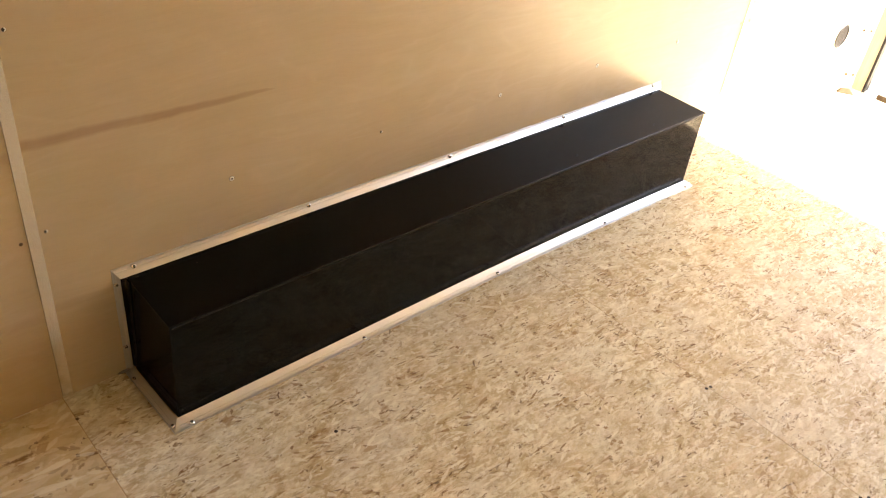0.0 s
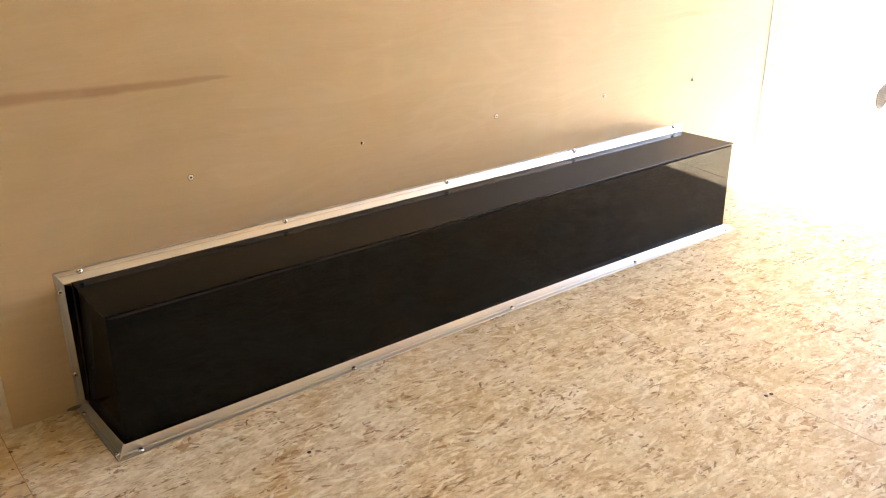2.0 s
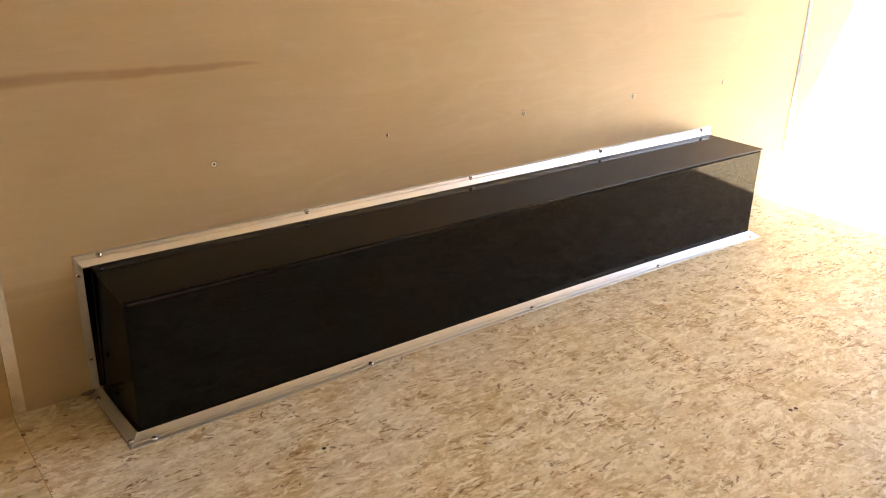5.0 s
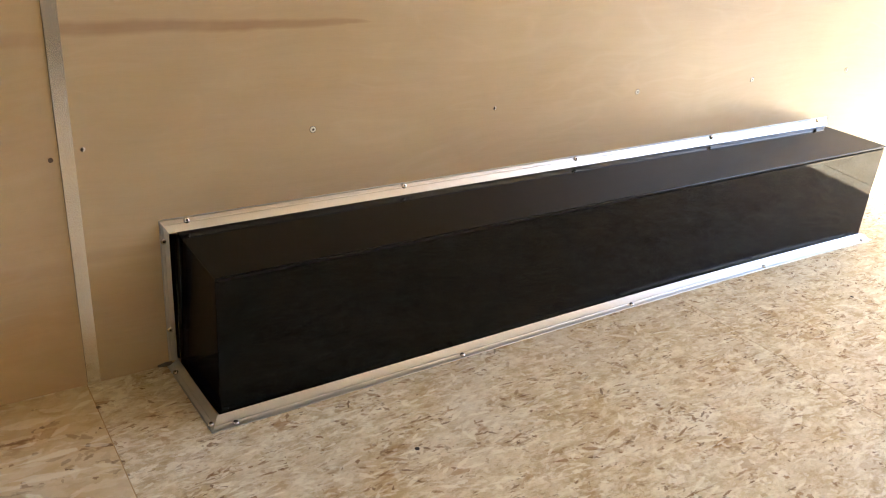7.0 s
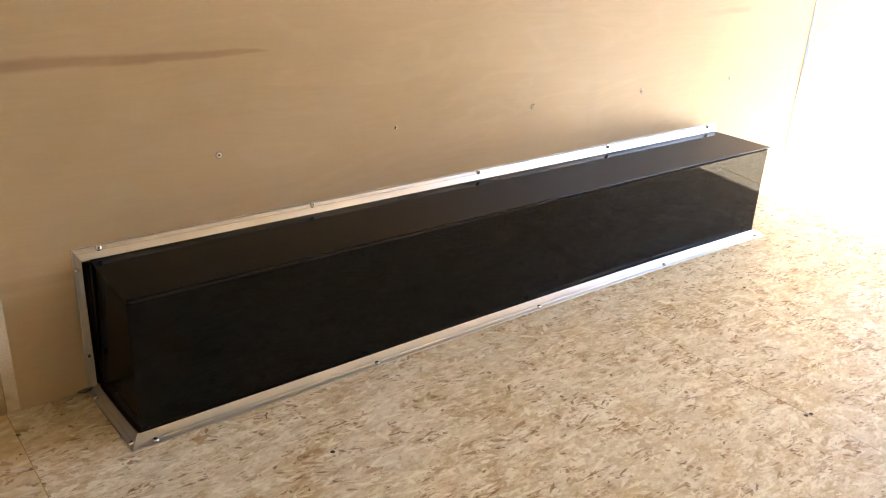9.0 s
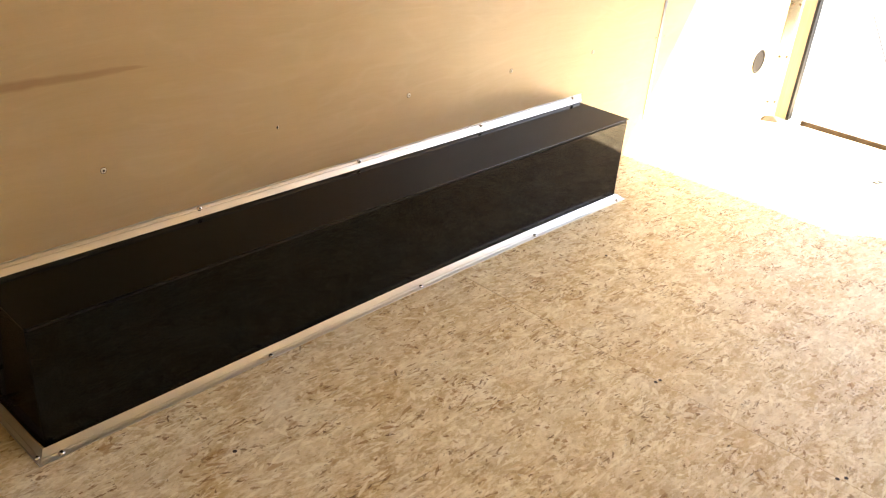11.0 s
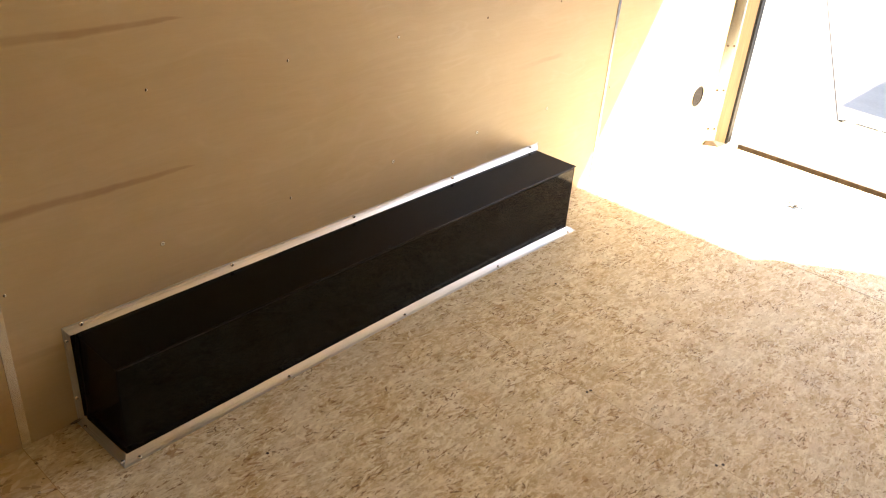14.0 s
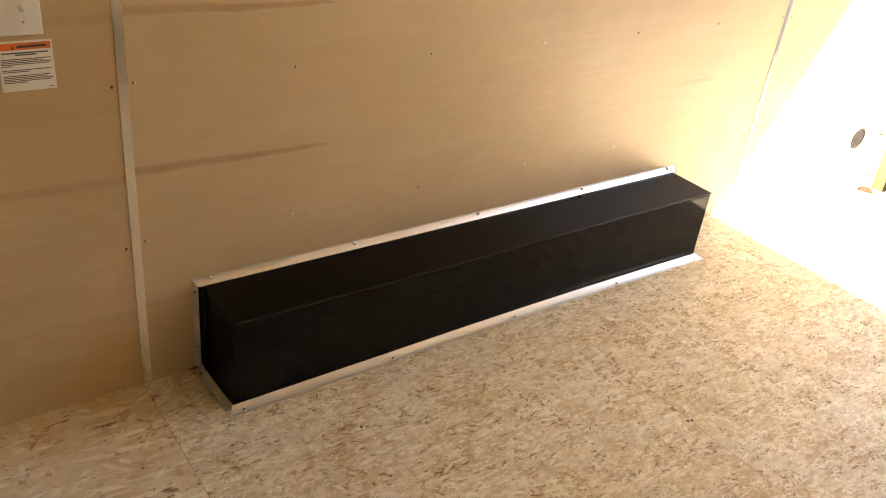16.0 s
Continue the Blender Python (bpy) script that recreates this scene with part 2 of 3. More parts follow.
    col = m.mix(0.10 + warm, col, (0.62, 0.44, 0.222))
    # brown shreds and thin dark slivers, gathered in loose clusters
    near = m.noise(co, 8.5, 3.0, 0.6)
    tight = m.noise(m.mapping(co, loc=(3, 5, 0)), 24.0, 3.0, 0.6)
    patch = m.range(m.math("ADD", m.math("MULTIPLY", near, 0.50), m.math("MULTIPLY", tight, 0.50)), 0.46, 0.60, 0.0, 1.0)
    chips = ((9.0, 0.30, 0.15, 41.0, 0.62, (0.367, 0.208, 0.073), 0.75), (14.0, 0.40, 0.15, 44.0, 0.58, (0.346, 0.188, 0.065), 0.80), (22.0, 0.50, 0.13, 47.0, 0.56, (0.281, 0.149, 0.050), 0.88), (34.0, 0.58, 0.12, 53.0, 0.56, (0.232, 0.118, 0.037), 0.92),
             (50.0, 0.60, 0.17, 59.0, 0.57, (0.194, 0.092, 0.027), 0.92), (46.0, 0.56, 0.13, 67.0, 0.66, (0.120, 0.058, 0.019), 0.96), (28.0, 0.50, 0.070, 63.0, 0.70, (0.097, 0.043, 0.012), 0.96),
             (78.0, 0.60, 0.20, 79.0, 0.66, (0.135, 0.064, 0.019), 0.92), (100.0, 0.58, 0.22, 75.0, 0.62, (0.227, 0.118, 0.037), 0.90), (60.0, 0.34, 0.22, 71.0, 0.88, (0.043, 0.024, 0.010), 0.96))
    for scale, length, width, loc, rare, tint, amount in chips:
        mask, r1, r2 = strewn(fco, scale, length, width, loc, 0.22)
        shown = m.math("GREATER_THAN", m.math("MULTIPLY", r1, m.math("ADD", 0.52, m.math("MULTIPLY", patch, 0.48))), rare + shreds)
        col = m.mix(m.math("MULTIPLY", m.math("MULTIPLY", mask, shown), m.math("MULTIPLY", m.range(r2, 0.0, 1.0, 0.10, 0.86), amount)), col, tint)
    for scale, length, width, loc, rare in ((26.0, 0.60, 0.13, 83.0, 0.58), (52.0, 0.62, 0.17, 97.0, 0.56)):
        mask, r1, r2 = strewn(fco, scale, length, width, loc, 0.20)
        col = m.mix(m.math("MULTIPLY", m.math("MULTIPLY", mask, m.math("GREATER_THAN", r1, rare + shreds)), m.range(r2, 0.0, 1.0, 0.15, 0.65)), col, (0.850, 0.785, 0.640))
    col = m.mix(1.0, col, (0.985, 1.0, 0.955), "MULTIPLY")
    h = m.math("ADD", m.math("MULTIPLY", strands, 0.6), m.math("MULTIPLY", crumbs, 0.4))
    rough = m.range(m.noise(co, 30.0, 2.0), 0.3, 0.7, 0.42, 0.60)
    return m.done(col, rough, 0.0, m.bump(h, 0.45, 0.0009), Specular_IOR_Level=0.24)


def aluminium_material(name="mill_aluminium", rough=0.30, tint=(0.54, 0.53, 0.51), streak=(260.0, 6.0, 260.0), metal=0.88):
    m = Nodes(name)
    co = m.coords()
    brushed = m.noise(m.mapping(co, streak), 1.0, 2.0, 0.5)
    smear = m.noise(co, 9.0, 3.0, 0.55)
    col = m.mix(m.range(smear, 0.35, 0.80, 0.0, 0.30), tint, tuple(c * 0.86 for c in tint))
    r = m.math("ADD", m.range(smear, 0.3, 0.8, rough - 0.015, rough + 0.025), m.math("MULTIPLY", brushed, 0.05))
    return m.done(col, r, metal)


def black_gloss_material(name="black_gloss_coat", ior=1.45):
    """Black gloss coat on thin sheet: slightly wavy, dusty, with hair scratches."""
    m = Nodes(name)
    co = m.coords()
    dust = m.noise(co, 9.0, 5.0, 0.65)
    specks = m.node("TexVoronoi", {"Vector": co, "Scale": 55.0})
    sp = m.math("MULTIPLY", m.range(specks.outputs["Distance"], 0.02, 0.05, 1.0, 0.0),
                m.math("GREATER_THAN", m.node("SeparateColor", {0: specks.outputs["Color"]}).outputs[1], 0.93))
    scr = m.range(m.noise(m.mapping(co, (90.0, 1.2, 90.0), rot=(4, 0, 3)), 2.0, 2.0), 0.70, 0.78)
    col = m.mix(m.range(dust, 0.45, 0.8, 0.0, 0.25), (0.0024, 0.0023, 0.0022), (0.0052, 0.0046, 0.0040))
    col = m.mix(m.math("MULTIPLY", sp, 0.8), col, (0.20, 0.15, 0.10))
    rough = m.math("ADD", m.range(dust, 0.35, 0.8, 0.008, 0.040), m.math("MULTIPLY", scr, 0.05))
    wavy = m.noise(co, 4.5, 2.0, 0.5)
    return m.done(col, rough, 0.0, m.bump(wavy, 0.08, 0.003), IOR=ior)


def plain(name, color, rough=0.5, metal=0.0, vary=0.15, scale=20.0, bump=0.1):
    m = Nodes(name)
    co = m.coords()
    n = m.noise(co, scale, 4.0, 0.6)
    n2 = m.noise(co, scale * 6, 2.0, 0.5)
    dark = tuple(c * (1 - 2 * vary) for c in color)
    col = m.mix(m.range(n, 0.35, 0.75), color, dark)
    return m.done(col, m.range(n, 0.3, 0.7, max(0.02, rough - 0.07), min(1, rough + 0.07)), metal, m.bump(n2, bump, 0.0006))


def wood_strip_material():
    m = Nodes("pine_strip")
    co = m.coords()
    g = m.noise(m.mapping(co, (60.0, 60.0, 3.0)), 1.0, 4.0, 0.6, 1.0)
    k = m.noise(co, 6.0, 2.0)
    col = m.ramp(g, [(0.3, (0.118, 0.066, 0.027)), (0.55, (0.150, 0.088, 0.038)), (0.8, (0.178, 0.112, 0.052))])
    col = m.mix(m.range(k, 0.5, 0.8, 0.0, 0.4), col, (0.17, 0.09, 0.035))
    return m.done(col, 0.5, 0.0, m.bump(g, 0.2, 0.001))


def concrete_material():
    m = Nodes("concrete")
    co = m.coords()
    n = m.noise(co, 1.3, 5.0, 0.65)
    f = m.noise(co, 60.0, 3.0, 0.6)
    col = m.ramp(m.math("ADD", m.math("MULTIPLY", n, 0.7), m.math("MULTIPLY", f, 0.3)), [(0.3, (0.24, 0.22, 0.19)), (0.7, (0.35, 0.325, 0.285))])
    return m.done(col, 0.85, 0.0, m.bump(f, 0.3, 0.002))


BROWN_PLY = plywood_material("browner_plywood", (0.93, 0.875, 0.80))
PLY, BOARD, ALU = plywood_material(), chipboard_material(), aluminium_material()
FRONT_BOARD = chipboard_material("coarse_strand_board", 0.50, 0.02, 0.36)
STRIP_ALU = aluminium_material("strip_aluminium", 0.20, (0.88, 0.86, 0.83), (260.0, 260.0, 6.0), 1.0)
TRIM_ALU = aluminium_material("trim_aluminium", 0.17, (0.53, 0.52, 0.49), (260.0, 260.0, 6.0), 1.0)
DULL_ALU = aluminium_material("dull_aluminium", 0.30, (0.66, 0.64, 0.61), (6.0, 260.0, 260.0), 1.0)
BLACK, BLACK_SHEET = black_gloss_material(), black_gloss_material("black_sheet_coat", 1.175)
BLACK_FOLD = black_gloss_material("black_fold_coat", 1.28)
STEEL = plain("zinc_screw", (0.80, 0.79, 0.77), 0.22, 1.0, 0.10, 200.0)
HEAD_METAL = plain("worn_screw_head", (0.95, 0.92, 0.83), 0.40, 0.0, 0.1, 300.0)
# near-black; on screws it also paints the shade of recesses and holes
DARK = plain("dark_recess", (0.035, 0.026, 0.018), 0.8, 0.0, 0.2, 60.0)
RUST = plain("dull_screw_recess", (0.150, 0.092, 0.048), 0.7, 0.0, 0.2, 60.0)
FILLER = plain("brown_joint_dust", (0.49, 0.325, 0.150), 0.85, 0.0, 0.16, 40.0)
TORN = plain("torn_wood", (0.60, 0.46, 0.30), 0.75, 0.0, 0.2, 300.0, 0.4)
RUBBER = plain("black_rubber", (0.008, 0.008, 0.009), 0.35, 0.0, 0.2, 40.0)
WHITE_PLASTIC = plain("ivory_plastic", (0.76, 0.73, 0.66), 0.32, 0.0, 0.03, 12.0, 0.03)
PAPER = plain("label_paper", (0.80, 0.78, 0.72), 0.42, 0.0, 0.04, 20.0, 0.05)
ORANGE = plain("label_orange", (0.75, 0.17, 0.03), 0.42, 0.0, 0.06, 20.0, 0.05)
INK = plain("label_ink", (0.05, 0.045, 0.04), 0.5, 0.0, 0.1, 40.0, 0.05)
SEALANT = plain("grey_sealant", (0.27, 0.22, 0.165), 0.5, 0.0, 0.25, 60.0, 0.4)
CEILING = plain("cream_ceiling_panel", (0.74, 0.65, 0.52), 0.5, 0.0, 0.05, 4.0, 0.05)
BLOCKER_WALL = plain("pale_blocker_wall", (0.70, 0.69, 0.66), 0.5, 0.0, 0.05, 4.0, 0.05)
PINE, CONCRETE = wood_strip_material(), concrete_material()
BROWN_BLOCK = plain("brown_block_wood", (0.085, 0.055, 0.020), 0.7, 0.0, 0.25, 25.0, 0.4)
DARK_WOOD = plain("edge_wood", (0.085, 0.058, 0.036), 0.7, 0.0, 0.25, 25.0, 0.4)
VENT_GREY = plain("grey_vent_plastic", (0.010, 0.009, 0.0085), 0.5, 0.0, 0.1, 40.0)


# ---- mesh helpers ----
def part(name, bm, material, parent=None, label=""):
    """Links a bmesh as one mesh object under a thing or a part."""
    bmesh.ops.recalc_face_normals(bm, faces=bm.faces)
    me = bpy.data.meshes.new(name)
    bm.to_mesh(me)
    bm.free()
    me.materials.append(material)
    ob = new(name, me)
    ob.parent = parent
    if label:
        ob["label"] = label
    return ob


def shared(name, mesh, parent, m):
    ob = new(name, mesh)
    ob.parent = parent
    ob.matrix_basis = m
    return ob


def box(lo, hi, bevel=0.0, bm=None, segments=2):
    bm = bm or bmesh.new()
    size = [b - a for a, b in zip(lo, hi)]
    mid = [(a + b) / 2 for a, b in zip(lo, hi)]
    made = bmesh.ops.create_cube(bm, size=1, matrix=Matrix.Translation(mid) @ Matrix.Diagonal((*size, 1)))
    if bevel:
        edges = list({e for v in made["verts"] for e in v.link_edges})
        bmesh.ops.bevel(bm, geom=edges, offset=bevel, segments=segments, affect="EDGES", profile=0.5)
    return bm


def prism(outline, axis, a, b, bm=None):
    """A closed outline of 2D points pushed along an axis from a to b."""
    bm = bm or bmesh.new()

    def at(p, t):
        return {"x": (t, p[0], p[1]), "y": (p[0], t, p[1]), "z": (p[0], p[1], t)}[axis]

    v0, v1 = [bm.verts.new(at(p, a)) for p in outline], [bm.verts.new(at(p, b)) for p in outline]
    n = len(outline)
    bm.faces.new(v0[::-1]), bm.faces.new(v1)
    for i in range(n):
        bm.faces.new((v0[i], v0[(i + 1) % n], v1[(i + 1) % n], v1[i]))
    return bm


def smooth(ob, limit=35):
    for p in ob.data.polygons:
        p.use_smooth = True
    ob.data.set_sharp_from_angle(angle=radians(limit))
    return ob


def empty(name, label, category, group="", kind=""):
    return tagged(new(name), label, category, group, kind)


def lathe(profile, steps=20, bm=None):
    """Turns a profile of (radius, height) round z."""
    bm = bm or bmesh.new()
    rings = []
    for r, h in profile:
        if r == 0:
            rings.append([bm.verts.new((0, 0, h))])
        else:
            rings.append([bm.verts.new((r * math.cos(2 * math.pi * i / steps), r * math.sin(2 * math.pi * i / steps), h)) for i in range(steps)])
    for p, q in zip(rings, rings[1:]):
        for i in range(steps):
            j = (i + 1) % steps
            if len(p) == 1:
                bm.faces.new((p[0], q[i], q[j]))
            elif len(q) == 1:
                bm.faces.new((p[i], q[0], p[j]))
            else:
                bm.faces.new((p[i], q[i], q[j], p[j]))
    return bm


TO_X = Matrix.Rotation(radians(90), 4, "Y")      # turns a lathe's z to world x


def raw_mesh(name, bm, materials, pick=None):
    bmesh.ops.recalc_face_normals(bm, faces=bm.faces)
    me = bpy.data.meshes.new(name)
    bm.to_mesh(me)
    bm.free()
    for mt in materials:
        me.materials.append(mt)
    for p in me.polygons:
        p.use_smooth = True
        if pick:
            p.material_index = pick(p)
    me.set_sharp_from_angle(angle=radians(40))
    return me


# pan-head screw with a dark drive recess; z is its axis, the head stands on z = 0
PAN = raw_mesh("screw", lathe([(0.0058, 0.0), (0.0058, 0.0008), (0.0052, 0.0022), (0.0038, 0.0034), (0.0021, 0.0037), (0.0018, 0.0024), (0, 0.0022)], 16),
               [STEEL, DARK], lambda p: 1 if p.center.xy.length < 0.0020 else 0)
# countersunk screw: a bright worn head in a dark countersink, with a square pit
FLAT = raw_mesh("screw", lathe([(0.0066, -0.0002), (0.0064, 0.0003), (0.0058, 0.0002), (0.0055, 0.0008), (0.0050, 0.0012), (0.0023, 0.0012), (0.0019, 0.0004), (0, 0.0003)], 16),
                [HEAD_METAL, DARK], lambda p: 1 if p.center.xy.length > 0.0056 or p.center.xy.length < 0.0021 else 0)
# sunken screw: a slight rim, with the hole's shade painted as dark faces
SUNK = raw_mesh("screw", lathe([(0.0052, -0.0002), (0.0046, 0.0006), (0.0038, 0.0004), (0.0034, 0.0009), (0.0020, 0.0010), (0.0016, 0.0003), (0, 0.0002)], 12),
                [HEAD_METAL, DARK, TORN], lambda p: 2 if p.center.xy.length > 0.0040 else 0 if p.center.y > -0.0004 and 0.0017 < p.center.xy.length < 0.0036 else 1)

# small bright flat screw
SMALL = raw_mesh("screw", lathe([(0.0044, -0.0002), (0.0041, 0.0006), (0.0036, 0.0010), (0.0014, 0.0010), (0.0011, 0.0004), (0, 0.0003)], 12),
                 [HEAD_METAL, DARK], lambda p: 1 if p.center.xy.length > 0.0040 or p.center.xy.length < 0.0013 else 0)
# small dull screw, driven below the surface
PIT = raw_mesh("screw", lathe([(0.0040, 0.0002), (0.0033, 0.0005), (0.0028, 0.0003), (0, 0.0004)], 10), [RUST])

# dark disc over a screw driven right through the surface; it paints the hole's shade
HOLE = raw_mesh("screw", lathe([(0.0044, 0.0002), (0.0036, 0.0005), (0.0030, 0.0003), (0, 0.0003)], 10), [DARK])

# ---- the place in numbers ----
WIDE, REAR, FRONT, TOP = 2.50, 3.56, -3.90, 2.34
BEND = 2.300                                     # where the floor begins to slope down to the rear
SLOPE = 0.095


def floor_z(y):
    return -max(0.0, y - BEND) * SLOPE


# ---- floor ----
floor = empty("floor", "tan strand board floor panels with tight joints", "floor", kind="structure")
SEAMS = [FRONT - 0.05, -0.150, 1.098, BEND]
bm = box((-0.05, FRONT - 0.05, -0.10), (WIDE + 0.05, BEND, -0.020))
part("subfloor", bm, DARK_WOOD, floor)
for a, b in zip(SEAMS, SEAMS[1:]):
    part("floor_panel", box((-0.04, a + (0.0012 if a == -0.150 else 0.0003), -0.019), (WIDE + 0.04, b - 0.0004, 0.0), 0.0006, segments=1), BOARD if a > FRONT else FRONT_BOARD, floor)
part("joint_filler", box((-0.03, -0.1504, -0.0189), (WIDE + 0.03, -0.1488, -0.0004)), FILLER, floor)
for a, b in ((0.43, 0.56), (0.60, 0.74), (0.98, 1.06), (1.16, WIDE)):
    part("joint_filler", box((a, 1.0976, -0.0189), (b, 1.0983, -0.0004)), FILLER, floor)
for y, a, b in ((3.526, -0.04, WIDE + 0.04), (REAR, -0.04, 0.122), (REAR, WIDE - 0.122, WIDE + 0.04)):
    y0 = BEND + 0.0032 if y < 3.55 else 3.5265
    part("floor_panel", prism([(y0, floor_z(y0)), (y, floor_z(y)), (y, floor_z(y) - 0.03), (y0, floor_z(y0) - 0.03)], "x", a, b), BOARD, floor)

# ---- walls ----
wall_west = empty("wall_west", "pale birch-faced plywood wall with vertical seam strips", "wall", kind="structure")
PANELS = [(FRONT, -0.1380), (-0.1370, 2.3235), (2.3245, 3.392)]
FILL_OPENING = (-1.62, -0.88, 1.92)                      # unseen opening, added to let in fill light: from, to, height
part("backing", box((-0.08, FILL_OPENING[1], -0.22), (-0.010, REAR + 0.04, TOP + 0.08)), DARK_WOOD, wall_west)
part("backing", box((-0.08, FRONT - 0.08, -0.22), (-0.010, FILL_OPENING[0], TOP + 0.08)), DARK_WOOD, wall_west)
part("backing", box((-0.08, FILL_OPENING[0] + 0.001, FILL_OPENING[2]), (-0.010, FILL_OPENING[1] - 0.001, TOP + 0.08)), DARK_WOOD, wall_west)
part("backing", box((-0.08, FILL_OPENING[0] + 0.001, -0.22), (-0.051, FILL_OPENING[1] - 0.001, -0.02)), DARK_WOOD, wall_west)
for a, b, lo in ((FRONT, FILL_OPENING[0], 0.004), (FILL_OPENING[0] + 0.001, FILL_OPENING[1] - 0.001, FILL_OPENING[2]), (FILL_OPENING[1], -0.1485, 0.0006), (-0.1370, 2.3110, 0.0006), (*PANELS[2], -0.14)):
    part("plywood_panel", box((-0.009, a, lo), (0.0, b, TOP - 0.004)), PLY if b > 0 else BROWN_PLY, wall_west)
STRIP = [(0.0, -0.0108), (0.0022, -0.0108), (0.0022, 0.0108), (0.0, 0.0108)]
# the rear strip's darker tint stands in for the dark reflection on it
for y, lo, wide, metal in ((-0.1372, 0.002, 1.0, STRIP_ALU), (2.318, -0.004, 0.80, TRIM_ALU)):
    smooth(part("seam_strip", prism([(x, y + d * wide) for x, d in STRIP], "z", lo, TOP - 0.006), metal, wall_west, "narrow bare aluminium seam strip"), 12)
rows = [(z, i) for i, z in enumerate((0.422, 0.830, 1.237, 1.643))]
for z, i in rows:
    for k in range(5):
        y = 0.280 + 0.4082 * k
        kind = (SUNK if k == 1 else FLAT) if i == 0 else (SUNK, SUNK, SMALL, PIT, PIT)[k]
        shared("screw", kind, wall_west, pose(0.0004, y, z + 0.004 * math.sin(7 * k + 3 * i)) @ TO_X)
    for y, kind in ((-0.161, PIT), (-0.113, SUNK), (2.296, SUNK), (2.351, SUNK), (2.722, SUNK), (3.128, SUNK)):
        shared("screw", kind, wall_west, pose(0.0004, y, z + ((0.009 if i == 0 else 0.002) if kind is SUNK and y < 0 else -0.003)) @ TO_X)

wall_east = empty("wall_east", "plain plywood wall facing the open side", "wall", kind="structure")
part("backing", box((WIDE + 0.010, FRONT - 0.08, -0.22), (WIDE + 0.08, REAR + 0.04, TOP + 0.08)), DARK_WOOD, wall_east)
for a, b in PANELS:
    part("plywood_panel", box((WIDE, a, 0.004 if b < 3 else -0.14), (WIDE + 0.009, b, TOP - 0.004)), PLY, wall_east)
part("plywood_panel", box((WIDE, 3.393, -0.14), (WIDE + 0.009, REAR + 0.04, TOP - 0.004)), PLY, wall_east)
wall_front = empty("wall_front", "plain plywood end wall", "wall", kind="structure")
part("backing", box((-0.08, FRONT - 0.16, -0.22), (WIDE + 0.08, FRONT - 0.081, TOP + 0.08)), DARK_WOOD, wall_front)
part("plywood_panel", box((-0.009, FRONT - 0.009, 0.0), (WIDE + 0.009, FRONT - 0.001, TOP - 0.004)), PLY, wall_front)
part("ceiling", box((-0.08, FRONT - 0.16, TOP), (WIDE + 0.08, REAR + 0.08, TOP + 0.05)), CEILING)
tagged(bpy.data.objects["ceiling"], "plain cream ceiling panel", "ceiling", kind="structure")

# ---- rear opening ----
HEAD = 2.24
rear_frame = empty("door_frame", "rear door frame with aluminium trim, wood strip and black rubber seal", "door frame", kind="structure")


def jamb(flip):
    def fx(x):
        return WIDE - x if flip else x

    def pz(outline, lo, hi):
        return prism([(fx(x), y) for x, y in outline], "z", lo, hi)

    base = floor_z(3.45) - 0.01
    smooth(part("corner_trim", pz([(-0.010, 3.394), (0.003, 3.394), (0.008, 3.398), (0.024, 3.415), (0.040, 3.434), (0.043, 3.441), (0.040, 3.446), (-0.010, 3.446)], base, HEAD),
                TRIM_ALU, rear_frame, "bent aluminium corner trim"), 40)
    part("wood_strip", pz([(-0.009, 3.447), (0.0405, 3.447), (0.062, 3.534), (0.062, 3.60), (-0.009, 3.60)], base, HEAD), PINE, rear_frame, "orange pine strip")
    part("trim_edge", pz([(0.0625, 3.5345), (0.066, 3.541), (0.066, 3.60), (0.0625, 3.60)], base, HEAD), RUBBER, rear_frame)
    smooth(part("rubber_seal", pz([(0.0665, 3.542), (0.069, 3.540), (0.0715, 3.542), (0.0725, 3.546), (0.0710, 3.551), (0.0725, 3.556), (0.071, 3.560), (0.0665, 3.560)], base, HEAD), RUBBER, rear_frame), 60)
    bm = bmesh.new()
    lo, hi = floor_z(3.44) - 0.004, floor_z(3.44) + 0.026
    foot = [bm.verts.new((fx(x), y, lo)) for x, y in ((0.004, 3.372), (0.076, 3.440), (0.072, 3.530), (0.050, 3.530), (0.0, 3.394))]
    head = [bm.verts.new((fx(x), y, hi)) for x, y in ((0.018, 3.404), (0.044, 3.430), (0.046, 3.448), (0.042, 3.446), (0.014, 3.404))]
    bm.faces.new(foot[::-1]), bm.faces.new(head)
    for i in range(5):
        bm.faces.new((foot[i], foot[(i + 1) % 5], head[(i + 1) % 5], head[i]))
    part("wood_block", bm, BROWN_BLOCK, rear_frame, "small brown wood block")
    for z in (-0.015, 0.195, 0.425, 0.675, 0.91, 1.15):
        for x, y in ((0.012, 3.401), (0.034, 3.426)):
            m = pose(fx(x), y, z) @ Matrix.Rotation(radians(45 if flip else -45), 4, "Z") @ (TO_X if not flip else TO_X.inverted()) @ Matrix.Scale(1.5, 4)
            shared("screw", PIT, rear_frame, m)


jamb(False)
jamb(True)
part("header", box((-0.08, 3.40, HEAD + 0.001), (WIDE + 0.08, 3.52, TOP - 0.001)), DULL_ALU, rear_frame)

# ---- ramp door, let down ----
ramp = empty("ramp_door", "pale ramp door let down behind the floor's edge", "ramp")
DROP = math.atan(0.150)


def ramp_pt(d, h):
    return 3.575 + d * math.cos(DROP) + h * math.sin(DROP), -0.108 - d * math.sin(DROP) + h * math.cos(DROP)


def slab(a, b, lo, hi):
    return [ramp_pt(a, hi), ramp_pt(b, hi), ramp_pt(b, lo), ramp_pt(a, lo)]


